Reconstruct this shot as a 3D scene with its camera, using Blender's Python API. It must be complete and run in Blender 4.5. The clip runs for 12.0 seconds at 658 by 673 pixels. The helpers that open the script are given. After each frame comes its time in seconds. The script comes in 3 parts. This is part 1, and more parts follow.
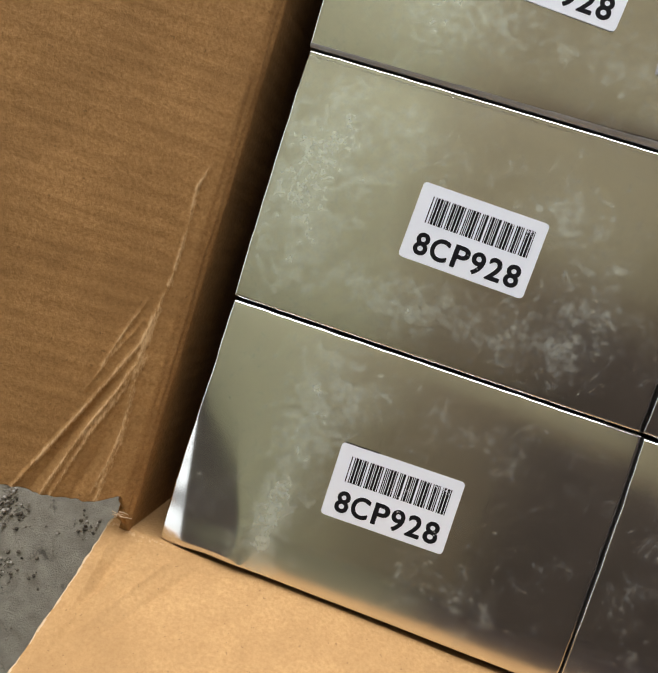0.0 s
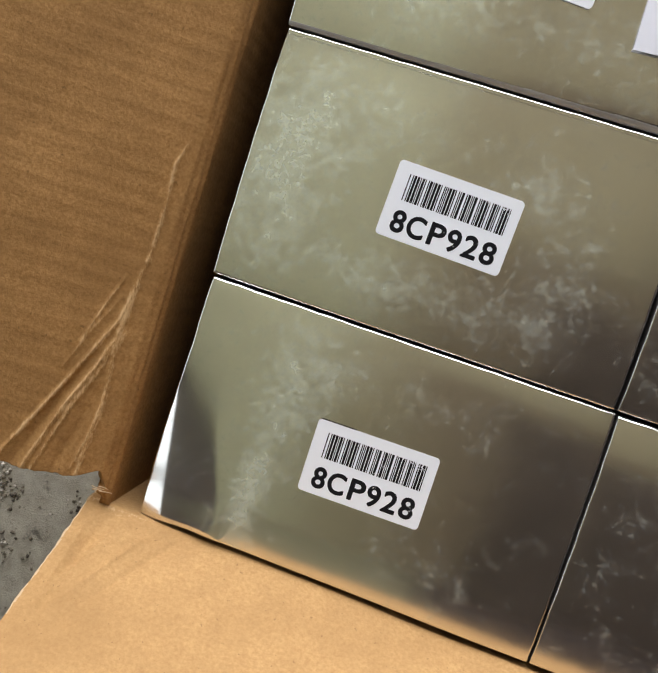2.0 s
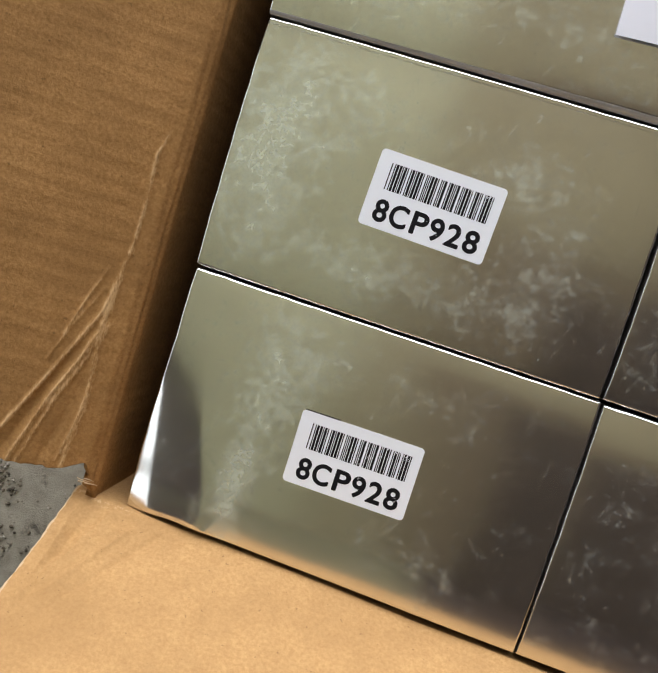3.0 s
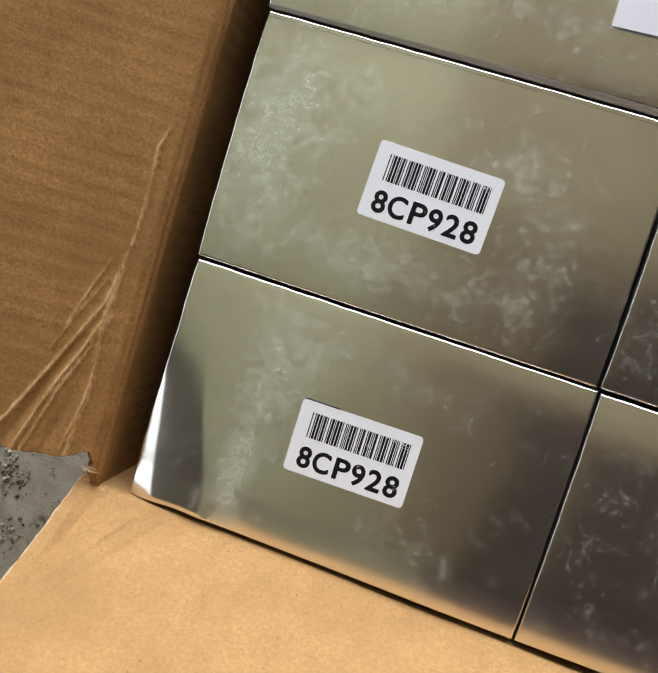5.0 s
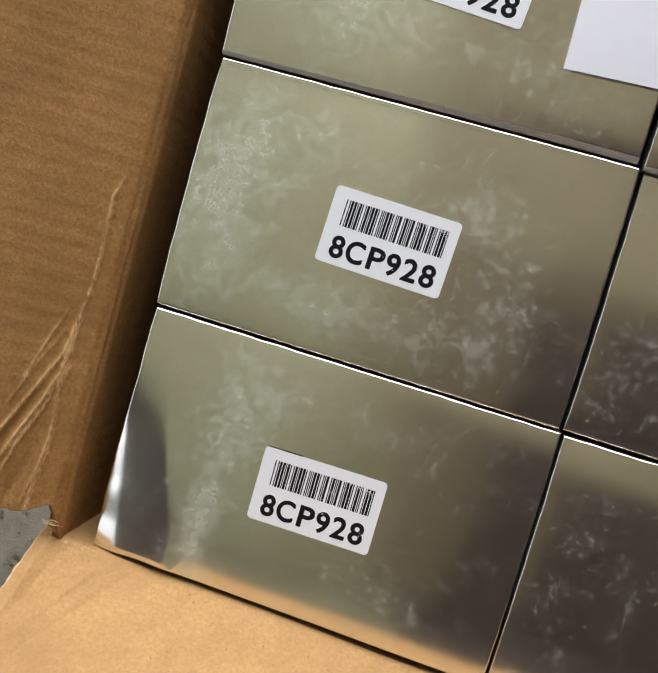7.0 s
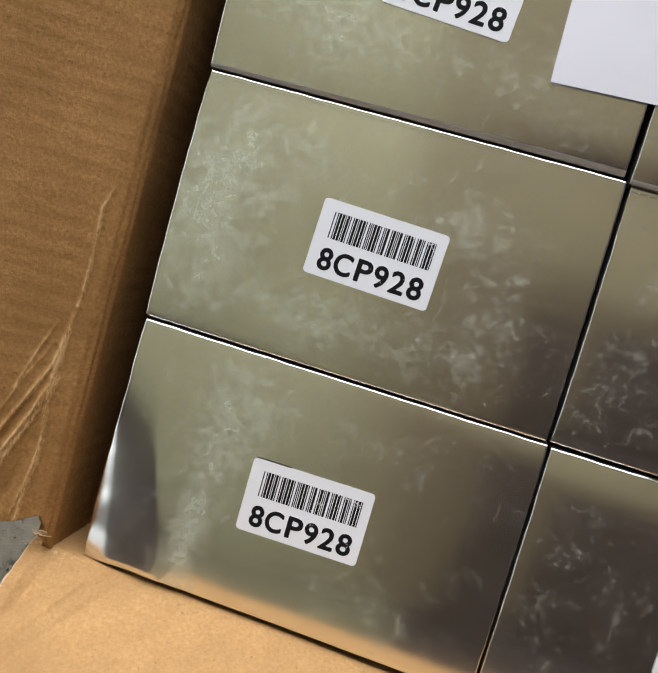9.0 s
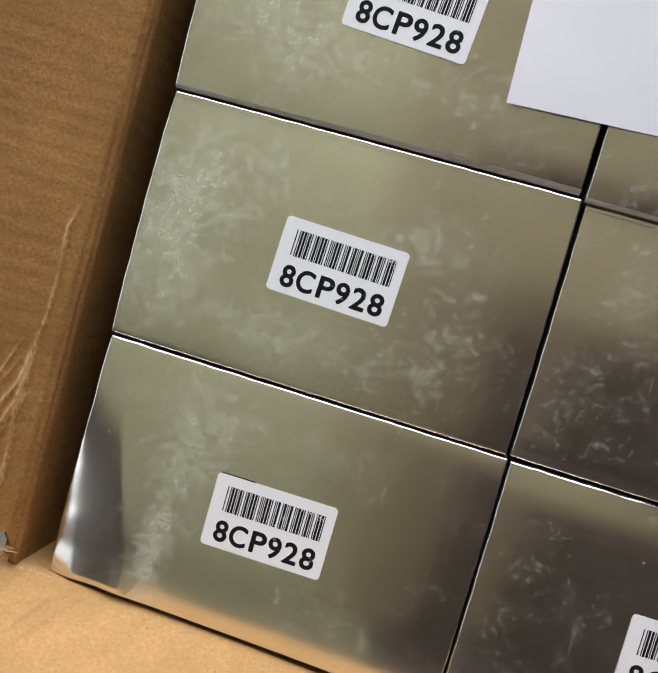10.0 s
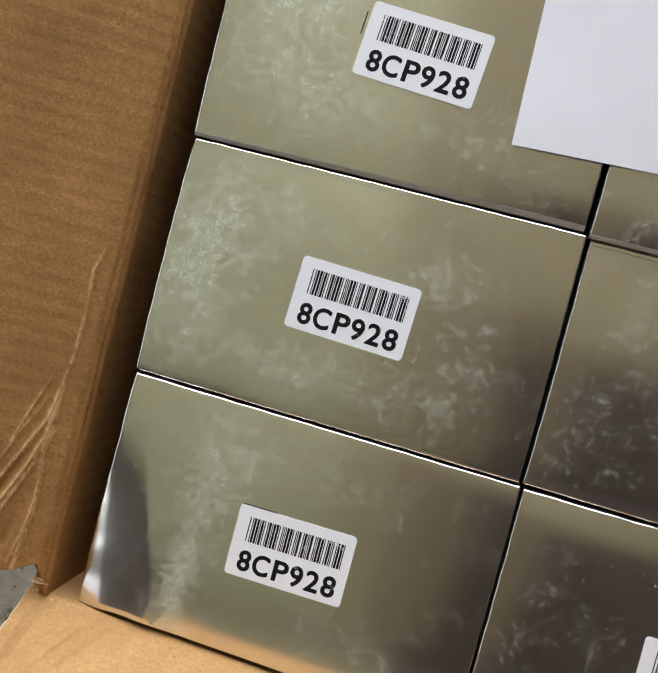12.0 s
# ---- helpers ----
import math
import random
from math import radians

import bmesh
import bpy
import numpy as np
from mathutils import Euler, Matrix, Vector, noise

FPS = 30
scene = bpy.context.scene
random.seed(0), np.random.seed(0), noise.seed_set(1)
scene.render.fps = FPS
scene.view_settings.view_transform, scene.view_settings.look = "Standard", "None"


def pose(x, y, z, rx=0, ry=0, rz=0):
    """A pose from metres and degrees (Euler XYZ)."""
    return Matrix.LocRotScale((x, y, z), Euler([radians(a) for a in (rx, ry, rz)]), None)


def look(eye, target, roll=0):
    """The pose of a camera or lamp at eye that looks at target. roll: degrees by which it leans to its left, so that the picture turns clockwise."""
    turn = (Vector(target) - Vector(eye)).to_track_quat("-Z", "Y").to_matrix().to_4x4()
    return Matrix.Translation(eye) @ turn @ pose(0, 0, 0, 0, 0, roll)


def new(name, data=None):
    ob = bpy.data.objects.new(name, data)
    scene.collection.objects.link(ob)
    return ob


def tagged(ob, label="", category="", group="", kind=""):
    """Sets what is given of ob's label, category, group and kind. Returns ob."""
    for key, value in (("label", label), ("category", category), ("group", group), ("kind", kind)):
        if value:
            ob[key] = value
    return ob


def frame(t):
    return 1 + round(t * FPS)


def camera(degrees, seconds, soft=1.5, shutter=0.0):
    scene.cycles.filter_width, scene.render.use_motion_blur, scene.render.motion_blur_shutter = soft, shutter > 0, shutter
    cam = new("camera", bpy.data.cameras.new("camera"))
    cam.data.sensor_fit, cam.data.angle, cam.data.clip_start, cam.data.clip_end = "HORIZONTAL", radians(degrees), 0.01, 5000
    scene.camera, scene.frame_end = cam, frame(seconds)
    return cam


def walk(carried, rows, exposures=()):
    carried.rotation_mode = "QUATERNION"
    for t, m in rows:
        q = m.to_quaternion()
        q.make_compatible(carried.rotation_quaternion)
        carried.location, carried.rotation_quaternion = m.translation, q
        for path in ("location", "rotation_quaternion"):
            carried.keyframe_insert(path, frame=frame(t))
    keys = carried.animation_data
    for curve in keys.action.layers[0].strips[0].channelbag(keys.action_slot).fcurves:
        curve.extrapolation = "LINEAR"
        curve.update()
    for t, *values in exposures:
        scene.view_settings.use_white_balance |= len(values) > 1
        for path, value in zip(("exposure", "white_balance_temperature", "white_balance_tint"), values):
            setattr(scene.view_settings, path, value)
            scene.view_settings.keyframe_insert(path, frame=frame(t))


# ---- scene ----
T = 0.278          # height of the silver box tops over the concrete floor
PATH = [
    (0, 0.07807, 0.02791, 0.35398, -2.834, 6.998, 17.601),
    (0.5, 0.08044, 0.02583, 0.35450, -3.153, 6.964, 18.109),
    (1, 0.08204, 0.02598, 0.35449, -3.272, 7.096, 18.221),
    (1.5, 0.08698, 0.02575, 0.35494, -3.296, 7.367, 18.097),
    (2, 0.09237, 0.02633, 0.35504, -3.349, 7.584, 17.855),
    (2.5, 0.09853, 0.02745, 0.35392, -3.508, 7.930, 17.595),
    (3, 0.10295, 0.02752, 0.35230, -3.716, 8.209, 17.419),
    (3.2, 0.10590, 0.03172, 0.35345, -3.641, 8.399, 17.425),
    (4.8, 0.11116, 0.02746, 0.35513, -4.011, 8.838, 17.389),
    (5, 0.10877, 0.02609, 0.35587, -3.864, 8.906, 17.284),
    (5.5, 0.10850, 0.02699, 0.35801, -3.714, 8.833, 16.840),
    (6, 0.11595, 0.03385, 0.35610, -3.520, 8.446, 16.390),
    (6.5, 0.11708, 0.03735, 0.35349, -3.497, 8.137, 16.069),
    (7, 0.11439, 0.04205, 0.35053, -3.268, 7.958, 16.002),
    (7.2, 0.11095, 0.04481, 0.34893, -3.250, 7.910, 15.973),
    (8.8, 0.11675, 0.04768, 0.34852, -3.547, 8.632, 16.056),
    (9, 0.11839, 0.04891, 0.35045, -3.370, 8.103, 16.026),
    (9.5, 0.12613, 0.05190, 0.35327, -2.517, 7.943, 15.959),
    (10, 0.13009, 0.05147, 0.35376, -2.190, 7.490, 15.925),
    (10.5, 0.13084, 0.05369, 0.35640, -1.687, 7.070, 15.977),
    (11, 0.13638, 0.06412, 0.36694, -0.973, 6.705, 15.880),
    (11.5, 0.13732, 0.06238, 0.36736, -0.665, 6.364, 15.834),
    (12, 0.12808, 0.05674, 0.36786, -0.865, 8.154, 14.903),
]
cam = camera(41.0, 12.0, soft=1.5)
walk(cam, [(t, pose(x, y, z + T, rx, ry, rz)) for t, x, y, z, rx, ry, rz in PATH],
     exposures=[(0.0, 0.0), (5.0, 0.0), (9.0, -0.03), (12.0, -0.06)])

# ---------------------------------------------------------------- light
world = bpy.data.worlds.new("world")
scene.world = world
world.use_nodes = True
wn = world.node_tree
sky = wn.nodes.new("ShaderNodeTexSky")
sky.sky_type = "NISHITA"
sky.sun_disc = False
sky.sun_elevation, sky.sun_rotation = radians(50), radians(-40)
bg = wn.nodes["Background"]
bg.inputs["Strength"].default_value = 0.12
wn.links.new(sky.outputs[0], bg.inputs["Color"])

sun = new("sun", bpy.data.lights.new("sun", "SUN"))
sun.data.energy, sun.data.angle, sun.data.color = 3.7, radians(0.6), (1.0, 0.95, 0.86)
sun.matrix_world = look((-4, 4.7, 7), (0, 0, 0))

# area lamps added for daylight from the unseen doorway and window
def opening_light(name, eye, target, sx, sy, watts, colour):
    lamp = new(name, bpy.data.lights.new(name, "AREA"))
    lamp.data.shape, lamp.data.size, lamp.data.size_y = "RECTANGLE", sx, sy
    lamp.data.energy, lamp.data.color = watts, colour
    lamp.matrix_world = look(eye, target)
    return lamp

opening_light("window_daylight", (-1.55, -0.15, 1.30), (0, 0.0, 0.5), 1.5, 0.70, 5.0, (0.92, 0.97, 1.0))
opening_light("doorway_daylight", (-0.325, 2.20, 1.15), (0.0, 0, 0.8), 2.3, 2.0, 104, (0.99, 0.97, 0.985))


# ---------------------------------------------------------------- materials
def nodes(name):
    m = bpy.data.materials.new(name)
    m.use_nodes = True
    return m, m.node_tree.nodes, m.node_tree.links, m.node_tree.nodes["Principled BSDF"]


def noise_tex(n, l, scale, detail=4.0, rough=0.55, vector=None, kind="Object"):
    tc = n.new("ShaderNodeTexCoord")
    t = n.new("ShaderNodeTexNoise")
    t.inputs["Scale"].default_value, t.inputs["Detail"].default_value, t.inputs["Roughness"].default_value = scale, detail, rough
    l.new(vector or tc.outputs[kind], t.inputs["Vector"])
    return t.outputs["Fac"]


def ramp(n, l, fac, stops):
    r = n.new("ShaderNodeValToRGB")
    els = r.color_ramp.elements
    while len(els) < len(stops):
        els.new(0.5)
    for e, (p, c) in zip(els, stops):
        e.position, e.color = p, (*c, 1) if len(c) == 3 else c
    l.new(fac, r.inputs["Fac"])
    return r.outputs["Color"]


def mixed(n, l, fac, a, b, mode="MIX"):
    m = n.new("ShaderNodeMix")
    m.data_type, m.blend_type = "RGBA", mode
    for s, v in ((0, fac), (6, a), (7, b)):
        if isinstance(v, bpy.types.NodeSocket):
            l.new(v, m.inputs[s])
        else:
            m.inputs[s].default_value = v if s == 0 else (*v, 1)
    return m.outputs[2]


def maths(n, l, op, a, b=0.0):
    m = n.new("ShaderNodeMath")
    m.operation = op
    for s, v in enumerate((a, b)):
        if isinstance(v, bpy.types.NodeSocket):
            l.new(v, m.inputs[s])
        else:
            m.inputs[s].default_value = v
    return m.outputs[0]


def bumped(n, l, bsdf, height, dist, strength=1.0):
    b = n.new("ShaderNodeBump")
    b.inputs["Distance"].default_value, b.inputs["Strength"].default_value = dist, strength
    l.new(height, b.inputs["Height"])
    l.new(b.outputs[0], bsdf.inputs["Normal"])


def stretched(n, l, sx, sy, sz, kind="Object"):
    tc, mp = n.new("ShaderNodeTexCoord"), n.new("ShaderNodeMapping")
    mp.inputs["Scale"].default_value = (sx, sy, sz)
    l.new(tc.outputs[kind], mp.inputs["Vector"])
    return mp.outputs[0]


def wear_of(n, name):
    """Wear that is stored on the mesh: 0 none, 1 full."""
    a = n.new("ShaderNodeAttribute")
    a.attribute_name = name
    return a.outputs["Fac"]


def cardboard(name, dark, light, flutes=False, rubbed=None):
    """rubbed: the colour of the liner where its crests are worn."""
    m, n, l, b = nodes(name)
    fibre = noise_tex(n, l, 650, 6, 0.72)
    blotch = noise_tex(n, l, 26, 6, 0.68)
    col = ramp(n, l, fibre, [(0.36, dark), (0.64, light)])
    col = mixed(n, l, ramp(n, l, blotch, [(0.38, (0, 0, 0)), (0.66, (0.6, 0.6, 0.6))]), col, [c * 0.8 for c in dark])
    fleck = noise_tex(n, l, 420, 2, 0.5)
    col = mixed(n, l, maths(n, l, "MULTIPLY", maths(n, l, "GREATER_THAN", fleck, 0.73), 0.45), col, [c * 0.35 for c in dark])
    if rubbed:
        grain = noise_tex(n, l, 1.0, 4, 0.7, stretched(n, l, 1500, 420, 700))
        rub = maths(n, l, "ADD", wear_of(n, "rub"), maths(n, l, "MULTIPLY", maths(n, l, "SUBTRACT", grain, 0.5), 2.2))
        rub = ramp(n, l, rub, [(0.36, (0, 0, 0)), (0.95, (1, 1, 1))])
        rub = maths(n, l, "MULTIPLY", rub, ramp(n, l, wear_of(n, "rub"), [(0.05, (0, 0, 0)), (0.3, (0.8, 0.8, 0.8))]))
        col = mixed(n, l, rub, col, rubbed)
    l.new(col, b.inputs["Base Color"])
    b.inputs["Roughness"].default_value = 0.78
    b.inputs["Specular IOR Level"].default_value = 0.25
    tall = maths(n, l, "MULTIPLY", maths(n, l, "ADD", fibre, noise_tex(n, l, 420, 5, 0.7)), 0.34)
    streak = noise_tex(n, l, 1.0, 3, 0.6, stretched(n, l, 30, 260, 30))
    tall = maths(n, l, "ADD", tall, maths(n, l, "MULTIPLY", streak, 0.35 if flutes else 0.1))
    if flutes:
        tc, wv = n.new("ShaderNodeTexCoord"), n.new("ShaderNodeTexWave")
        wv.bands_direction = "Y"
        wv.inputs["Scale"].default_value, wv.inputs["Distortion"].default_value = 42, 1.2
        wv.inputs["Detail Scale"].default_value = 0.5
        l.new(tc.outputs["Object"], wv.inputs["Vector"])
        tall = maths(n, l, "ADD", tall, maths(n, l, "MULTIPLY", wv.outputs["Fac"], 0.17))
    bumped(n, l, b, tall, 0.0008, 0.75)
    return m


# one kraft board in two tones: side flap's shade, end flap's light in colour
CARD_SHADED_BROWN = cardboard("kraft_brown", (0.310, 0.160, 0.052), (0.490, 0.268, 0.098), True, (0.70, 0.465, 0.235))
CARD_LIT_TAN = cardboard("kraft_tan", (0.455, 0.258, 0.102), (0.585, 0.360, 0.155), False, (0.80, 0.58, 0.34))
CARD_TORN = cardboard("torn_board", (0.58, 0.42, 0.25), (0.70, 0.54, 0.36))


def foil(name, amount=0.36, sheen=0.145):
    """Foil-faced board; the mesh's "scuff" says where handling has dulled it."""
    m, n, l, b = nodes(name)
    info, tc, add = n.new("ShaderNodeObjectInfo"), n.new("ShaderNodeTexCoord"), n.new("ShaderNodeVectorMath")
    wide = n.new("ShaderNodeVectorMath")
    wide.operation = "SCALE"
    wide.inputs["Scale"].default_value = 9.0
    l.new(info.outputs["Random"], wide.inputs[0])
    l.new(tc.outputs["Object"], add.inputs[0])
    l.new(wide.outputs[0], add.inputs[1])
    here = add.outputs[0]

    def centred(value, gain):
        return maths(n, l, "MULTIPLY", maths(n, l, "SUBTRACT", value, 0.5), gain)

    scuff = wear_of(n, "scuff")
    cloud = noise_tex(n, l, 75, 4, 0.62, here)
    mid = noise_tex(n, l, 300, 5, 0.66, here)
    fine = noise_tex(n, l, 1100, 3, 0.6, here)
    body = maths(n, l, "ADD", maths(n, l, "ADD", scuff, centred(cloud, 1.1)), maths(n, l, "ADD", centred(mid, 2.0), centred(fine, 0.9)))
    body = ramp(n, l, maths(n, l, "MULTIPLY", body, 0.5), [(0.16, (0, 0, 0)), (0.38, (0.48,) * 3), (0.90, (1, 1, 1))])
    # a thin bloom lies over the worn stretches
    bloom = maths(n, l, "MULTIPLY", ramp(n, l, maths(n, l, "ADD", scuff, centred(cloud, 1.0)), [(0.1, (0, 0, 0)), (0.8, (1, 1, 1))]), 0.24)
    speck = ramp(n, l, noise_tex(n, l, 260, 1, 0.4, here), [(0.80, (0, 0, 0)), (0.83, (0.7,) * 3)])
    scratch = ramp(n, l, noise_tex(n, l, 1.0, 2, 0.5, stretched(n, l, 420, 40, 60)), [(0.735, (0, 0, 0)), (0.77, (0.3,) * 3)])
    patch = maths(n, l, "MAXIMUM", maths(n, l, "ADD", maths(n, l, "MULTIPLY", body, 0.9), bloom), maths(n, l, "MAXIMUM", speck, scratch))
    l.new(maths(n, l, "SUBTRACT", 1.0, maths(n, l, "MULTIPLY", patch, amount)), b.inputs["Metallic"])
    l.new(mixed(n, l, patch, (0.84, 0.83, 0.81), (0.86, 0.93, 0.84)), b.inputs["Base Color"])
    smudge = noise_tex(n, l, 35, 3, 0.6, here)
    rough = maths(n, l, "ADD", maths(n, l, "ADD", sheen - 0.03, maths(n, l, "MULTIPLY", smudge, 0.06)), maths(n, l, "MULTIPLY", patch, 0.12))
    l.new(rough, b.inputs["Roughness"])
    wave = maths(n, l, "ADD", noise_tex(n, l, 30, 2, 0.5, here), maths(n, l, "MULTIPLY", noise_tex(n, l, 140, 2, 0.5, here), 0.12))
    # the board is rolled: fine streaks run along its depth
    wave = maths(n, l, "ADD", wave, maths(n, l, "MULTIPLY", noise_tex(n, l, 1.0, 2, 0.5, stretched(n, l, 420, 30, 30)), 0.09))
    bumped(n, l, b, wave, 0.0006, 0.13)
    return m


FOIL = foil("silver_foil_board")


def grey_edge(name):
    """Rounded edge of foil board, with its grey reflection put into the colour."""
    m, n, l, b = nodes(name)
    f = noise_tex(n, l, 1.0, 3, 0.6, stretched(n, l, 60, 900, 900))
    l.new(ramp(n, l, f, [(0.3, (0.44, 0.44, 0.45)), (0.7, (0.60, 0.60, 0.61))]), b.inputs["Base Color"])
    b.inputs["Metallic"].default_value, b.inputs["Roughness"].default_value = 0.35, 0.5
    return m


FOIL_EDGE = grey_edge("dull_foil_edge")


def plain(name, colour, rough=0.6, scale=300, spread=0.06, spec=0.4):
    m, n, l, b = nodes(name)
    f = noise_tex(n, l, scale, 3)
    l.new(ramp(n, l, f, [(0.3, [c * (1 - spread) for c in colour]), (0.7, colour)]), b.inputs["Base Color"])
    b.inputs["Roughness"].default_value = rough
    b.inputs["Specular IOR Level"].default_value = spec
    return m


LABEL = plain("label_paper", (0.905, 0.935, 1.0), 0.5, 60, 0.03)
PAPER = plain("sheet_paper", (0.865, 0.88, 0.975), 0.7, 40, 0.03)


def ink(name):
    m, n, l, b = nodes(name)
    info, tc, add = n.new("ShaderNodeObjectInfo"), n.new("ShaderNodeTexCoord"), n.new("ShaderNodeVectorMath")
    l.new(tc.outputs["Object"], add.inputs[0])
    l.new(info.outputs["Random"], add.inputs[1])
    f = noise_tex(n, l, 260, 3, 0.7, add.outputs[0])
    worn = ramp(n, l, f, [(0.66, (0, 0, 0)), (0.70, (1, 1, 1))])
    l.new(mixed(n, l, worn, (0.008, 0.008, 0.010), (0.5, 0.5, 0.5)), b.inputs["Base Color"])
    b.inputs["Roughness"].default_value = 0.7
    b.inputs["Specular IOR Level"].default_value = 0.15
    return m


# box sides: the shade of the narrow gaps put into a dark grey
SIDE_SHADE = plain("grey_board", (0.16, 0.155, 0.15), 0.7, 200, 0.2)
INK = ink("black_ink")
# tones of the unseen surroundings, chosen for what the foil mirrors
DARK_WALL = plain("dark_wall_paint", (0.075, 0.06, 0.055), 0.85, 6, 0.3)
GREY_WALL = plain("grey_plaster", (0.13, 0.12, 0.095), 0.85, 6, 0.2)
BROWN_WALL = plain("brown_wall_paint", (0.24, 0.215, 0.172), 0.85, 6, 0.3)
DARK_SLAB = plain("dark_boards", (0.135, 0.108, 0.088), 0.85, 3, 0.5)
OLIVE_WALL = plain("olive_paint", (0.22, 0.212, 0.135), 0.85, 6, 0.2)
PALE_WALL = plain("pale_wall_paint", (0.42, 0.41, 0.32), 0.85, 6, 0.15)


def concrete(name):
    m, n, l, b = nodes(name)
    big, mid, fine = noise_tex(n, l, 9, 4), noise_tex(n, l, 70, 5, 0.6), noise_tex(n, l, 700, 4, 0.7)
    col = ramp(n, l, mid, [(0.3, (0.27, 0.245, 0.19)), (0.7, (0.49, 0.45, 0.365))])
    col = mixed(n, l, maths(n, l, "MULTIPLY", big, 0.5), col, (0.27, 0.245, 0.195))
    dirt = ramp(n, l, noise_tex(n, l, 45, 5, 0.7), [(0.58, (0, 0, 0)), (0.68, (1, 1, 1))])
    col = mixed(n, l, maths(n, l, "MULTIPLY", dirt, 0.75), col, (0.055, 0.048, 0.038))
    l.new(col, b.inputs["Base Color"])
    b.inputs["Roughness"].default_value = 0.9
    bumped(n, l, b, maths(n, l, "ADD", fine, mid), 0.002, 0.6)
    return m


CONCRETE = concrete("concrete_floor")


def grit_stone(name):
    m, n, l, b = nodes(name)
    g = n.new("ShaderNodeNewGeometry")
    l.new(ramp(n, l, g.outputs["Random Per Island"], [(0.0, (0.05, 0.04, 0.028)), (0.75, (0.17, 0.14, 0.10)), (1.0, (0.50, 0.46, 0.40))]), b.inputs["Base Color"])
    b.inputs["Roughness"].default_value = 0.9
    return m


GRIT = grit_stone("grit_stone")


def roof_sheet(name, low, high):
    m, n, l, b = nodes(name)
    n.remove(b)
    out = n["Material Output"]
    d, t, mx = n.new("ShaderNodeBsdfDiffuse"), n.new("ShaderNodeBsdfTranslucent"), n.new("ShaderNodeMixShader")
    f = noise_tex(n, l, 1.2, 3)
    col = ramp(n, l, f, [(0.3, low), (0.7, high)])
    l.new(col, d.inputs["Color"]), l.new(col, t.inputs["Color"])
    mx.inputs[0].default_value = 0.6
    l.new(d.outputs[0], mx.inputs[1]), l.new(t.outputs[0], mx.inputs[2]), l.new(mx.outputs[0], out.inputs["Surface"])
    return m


# unseen overhead sheets: three tones set the gradient mirrored in the foil
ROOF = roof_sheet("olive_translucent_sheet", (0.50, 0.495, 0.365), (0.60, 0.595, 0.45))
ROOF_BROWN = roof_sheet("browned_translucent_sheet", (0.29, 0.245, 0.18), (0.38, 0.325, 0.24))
ROOF_DIM = roof_sheet("aged_translucent_sheet", (0.41, 0.375, 0.27), (0.49, 0.45, 0.325))


# ---------------------------------------------------------------- building helpers
def mesh_of(name, bm, material, smooth=False):
    me = bpy.data.meshes.new(name)
    bm.normal_update()
    bm.to_mesh(me)
    bm.free()
    me.materials.append(material)
    if smooth:
        me.polygons.foreach_set("use_smooth", [True] * len(me.polygons))
    return me


def part(name, bm, material, parent=None, label="", smooth=False, rim=None):
    ob = new(name, mesh_of(name, bm, material, smooth))
    if rim:
        ob.data.materials.append(rim)
    if parent:
        ob.parent = parent
    if label:
        tagged(ob, label)
    return ob


def store(me, name, values):
    """Wear, one value a vertex."""
    me.attributes.new(name, "FLOAT", "POINT").data.foreach_set("value", values)


def add_box(bm, lo, hi):
    vs = [bm.verts.new((x, y, z)) for z in (lo[2], hi[2]) for y in (lo[1], hi[1]) for x in (lo[0], hi[0])]
    for f in ((0, 2, 3, 1), (4, 5, 7, 6), (0, 1, 5, 4), (1, 3, 7, 5), (3, 2, 6, 7), (2, 0, 4, 6)):
        bm.faces.new([vs[i] for i in f])


def slab(name, lo, hi, material, label, category):
    bm = bmesh.new()
    add_box(bm, lo, hi)
    return tagged(part(name, bm, material), label, category, kind="structure")


def smooth01(x):
    x = min(1.0, max(0.0, x))
    return x * x * (3 - 2 * x)


def sheet(bm, us, vs, place, thick):
    """A sheet of board: place(u, v) is a point of its upper face; the lower face lies thick behind it."""
    top = [[Vector(place(u, v)) for v in vs] for u in us]
    nu, nv = len(us), len(vs)
    up, down = {}, {}
    for i in range(nu):
        for j in range(nv):
            du = top[min(i + 1, nu - 1)][j] - top[max(i - 1, 0)][j]
            dv = top[i][min(j + 1, nv - 1)] - top[i][max(j - 1, 0)]
            n = du.cross(dv).normalized()
            up[i, j] = bm.verts.new(top[i][j])
            down[i, j] = bm.verts.new(top[i][j] - n * thick)
    for i in range(nu - 1):
        for j in range(nv - 1):
            bm.faces.new((up[i, j], up[i + 1, j], up[i + 1, j + 1], up[i, j + 1]))
            bm.faces.new((down[i, j], down[i, j + 1], down[i + 1, j + 1], down[i + 1, j]))
    rim = [(i, 0) for i in range(nu)] + [(nu - 1, j) for j in range(1, nv)] + [(i, nv - 1) for i in range(nu - 2, -1, -1)] + [(0, j) for j in range(nv - 2, 0, -1)]
    for a, b in zip(rim, rim[1:] + rim[:1]):
        bm.faces.new((up[b], up[a], down[a], down[b])).material_index = 1


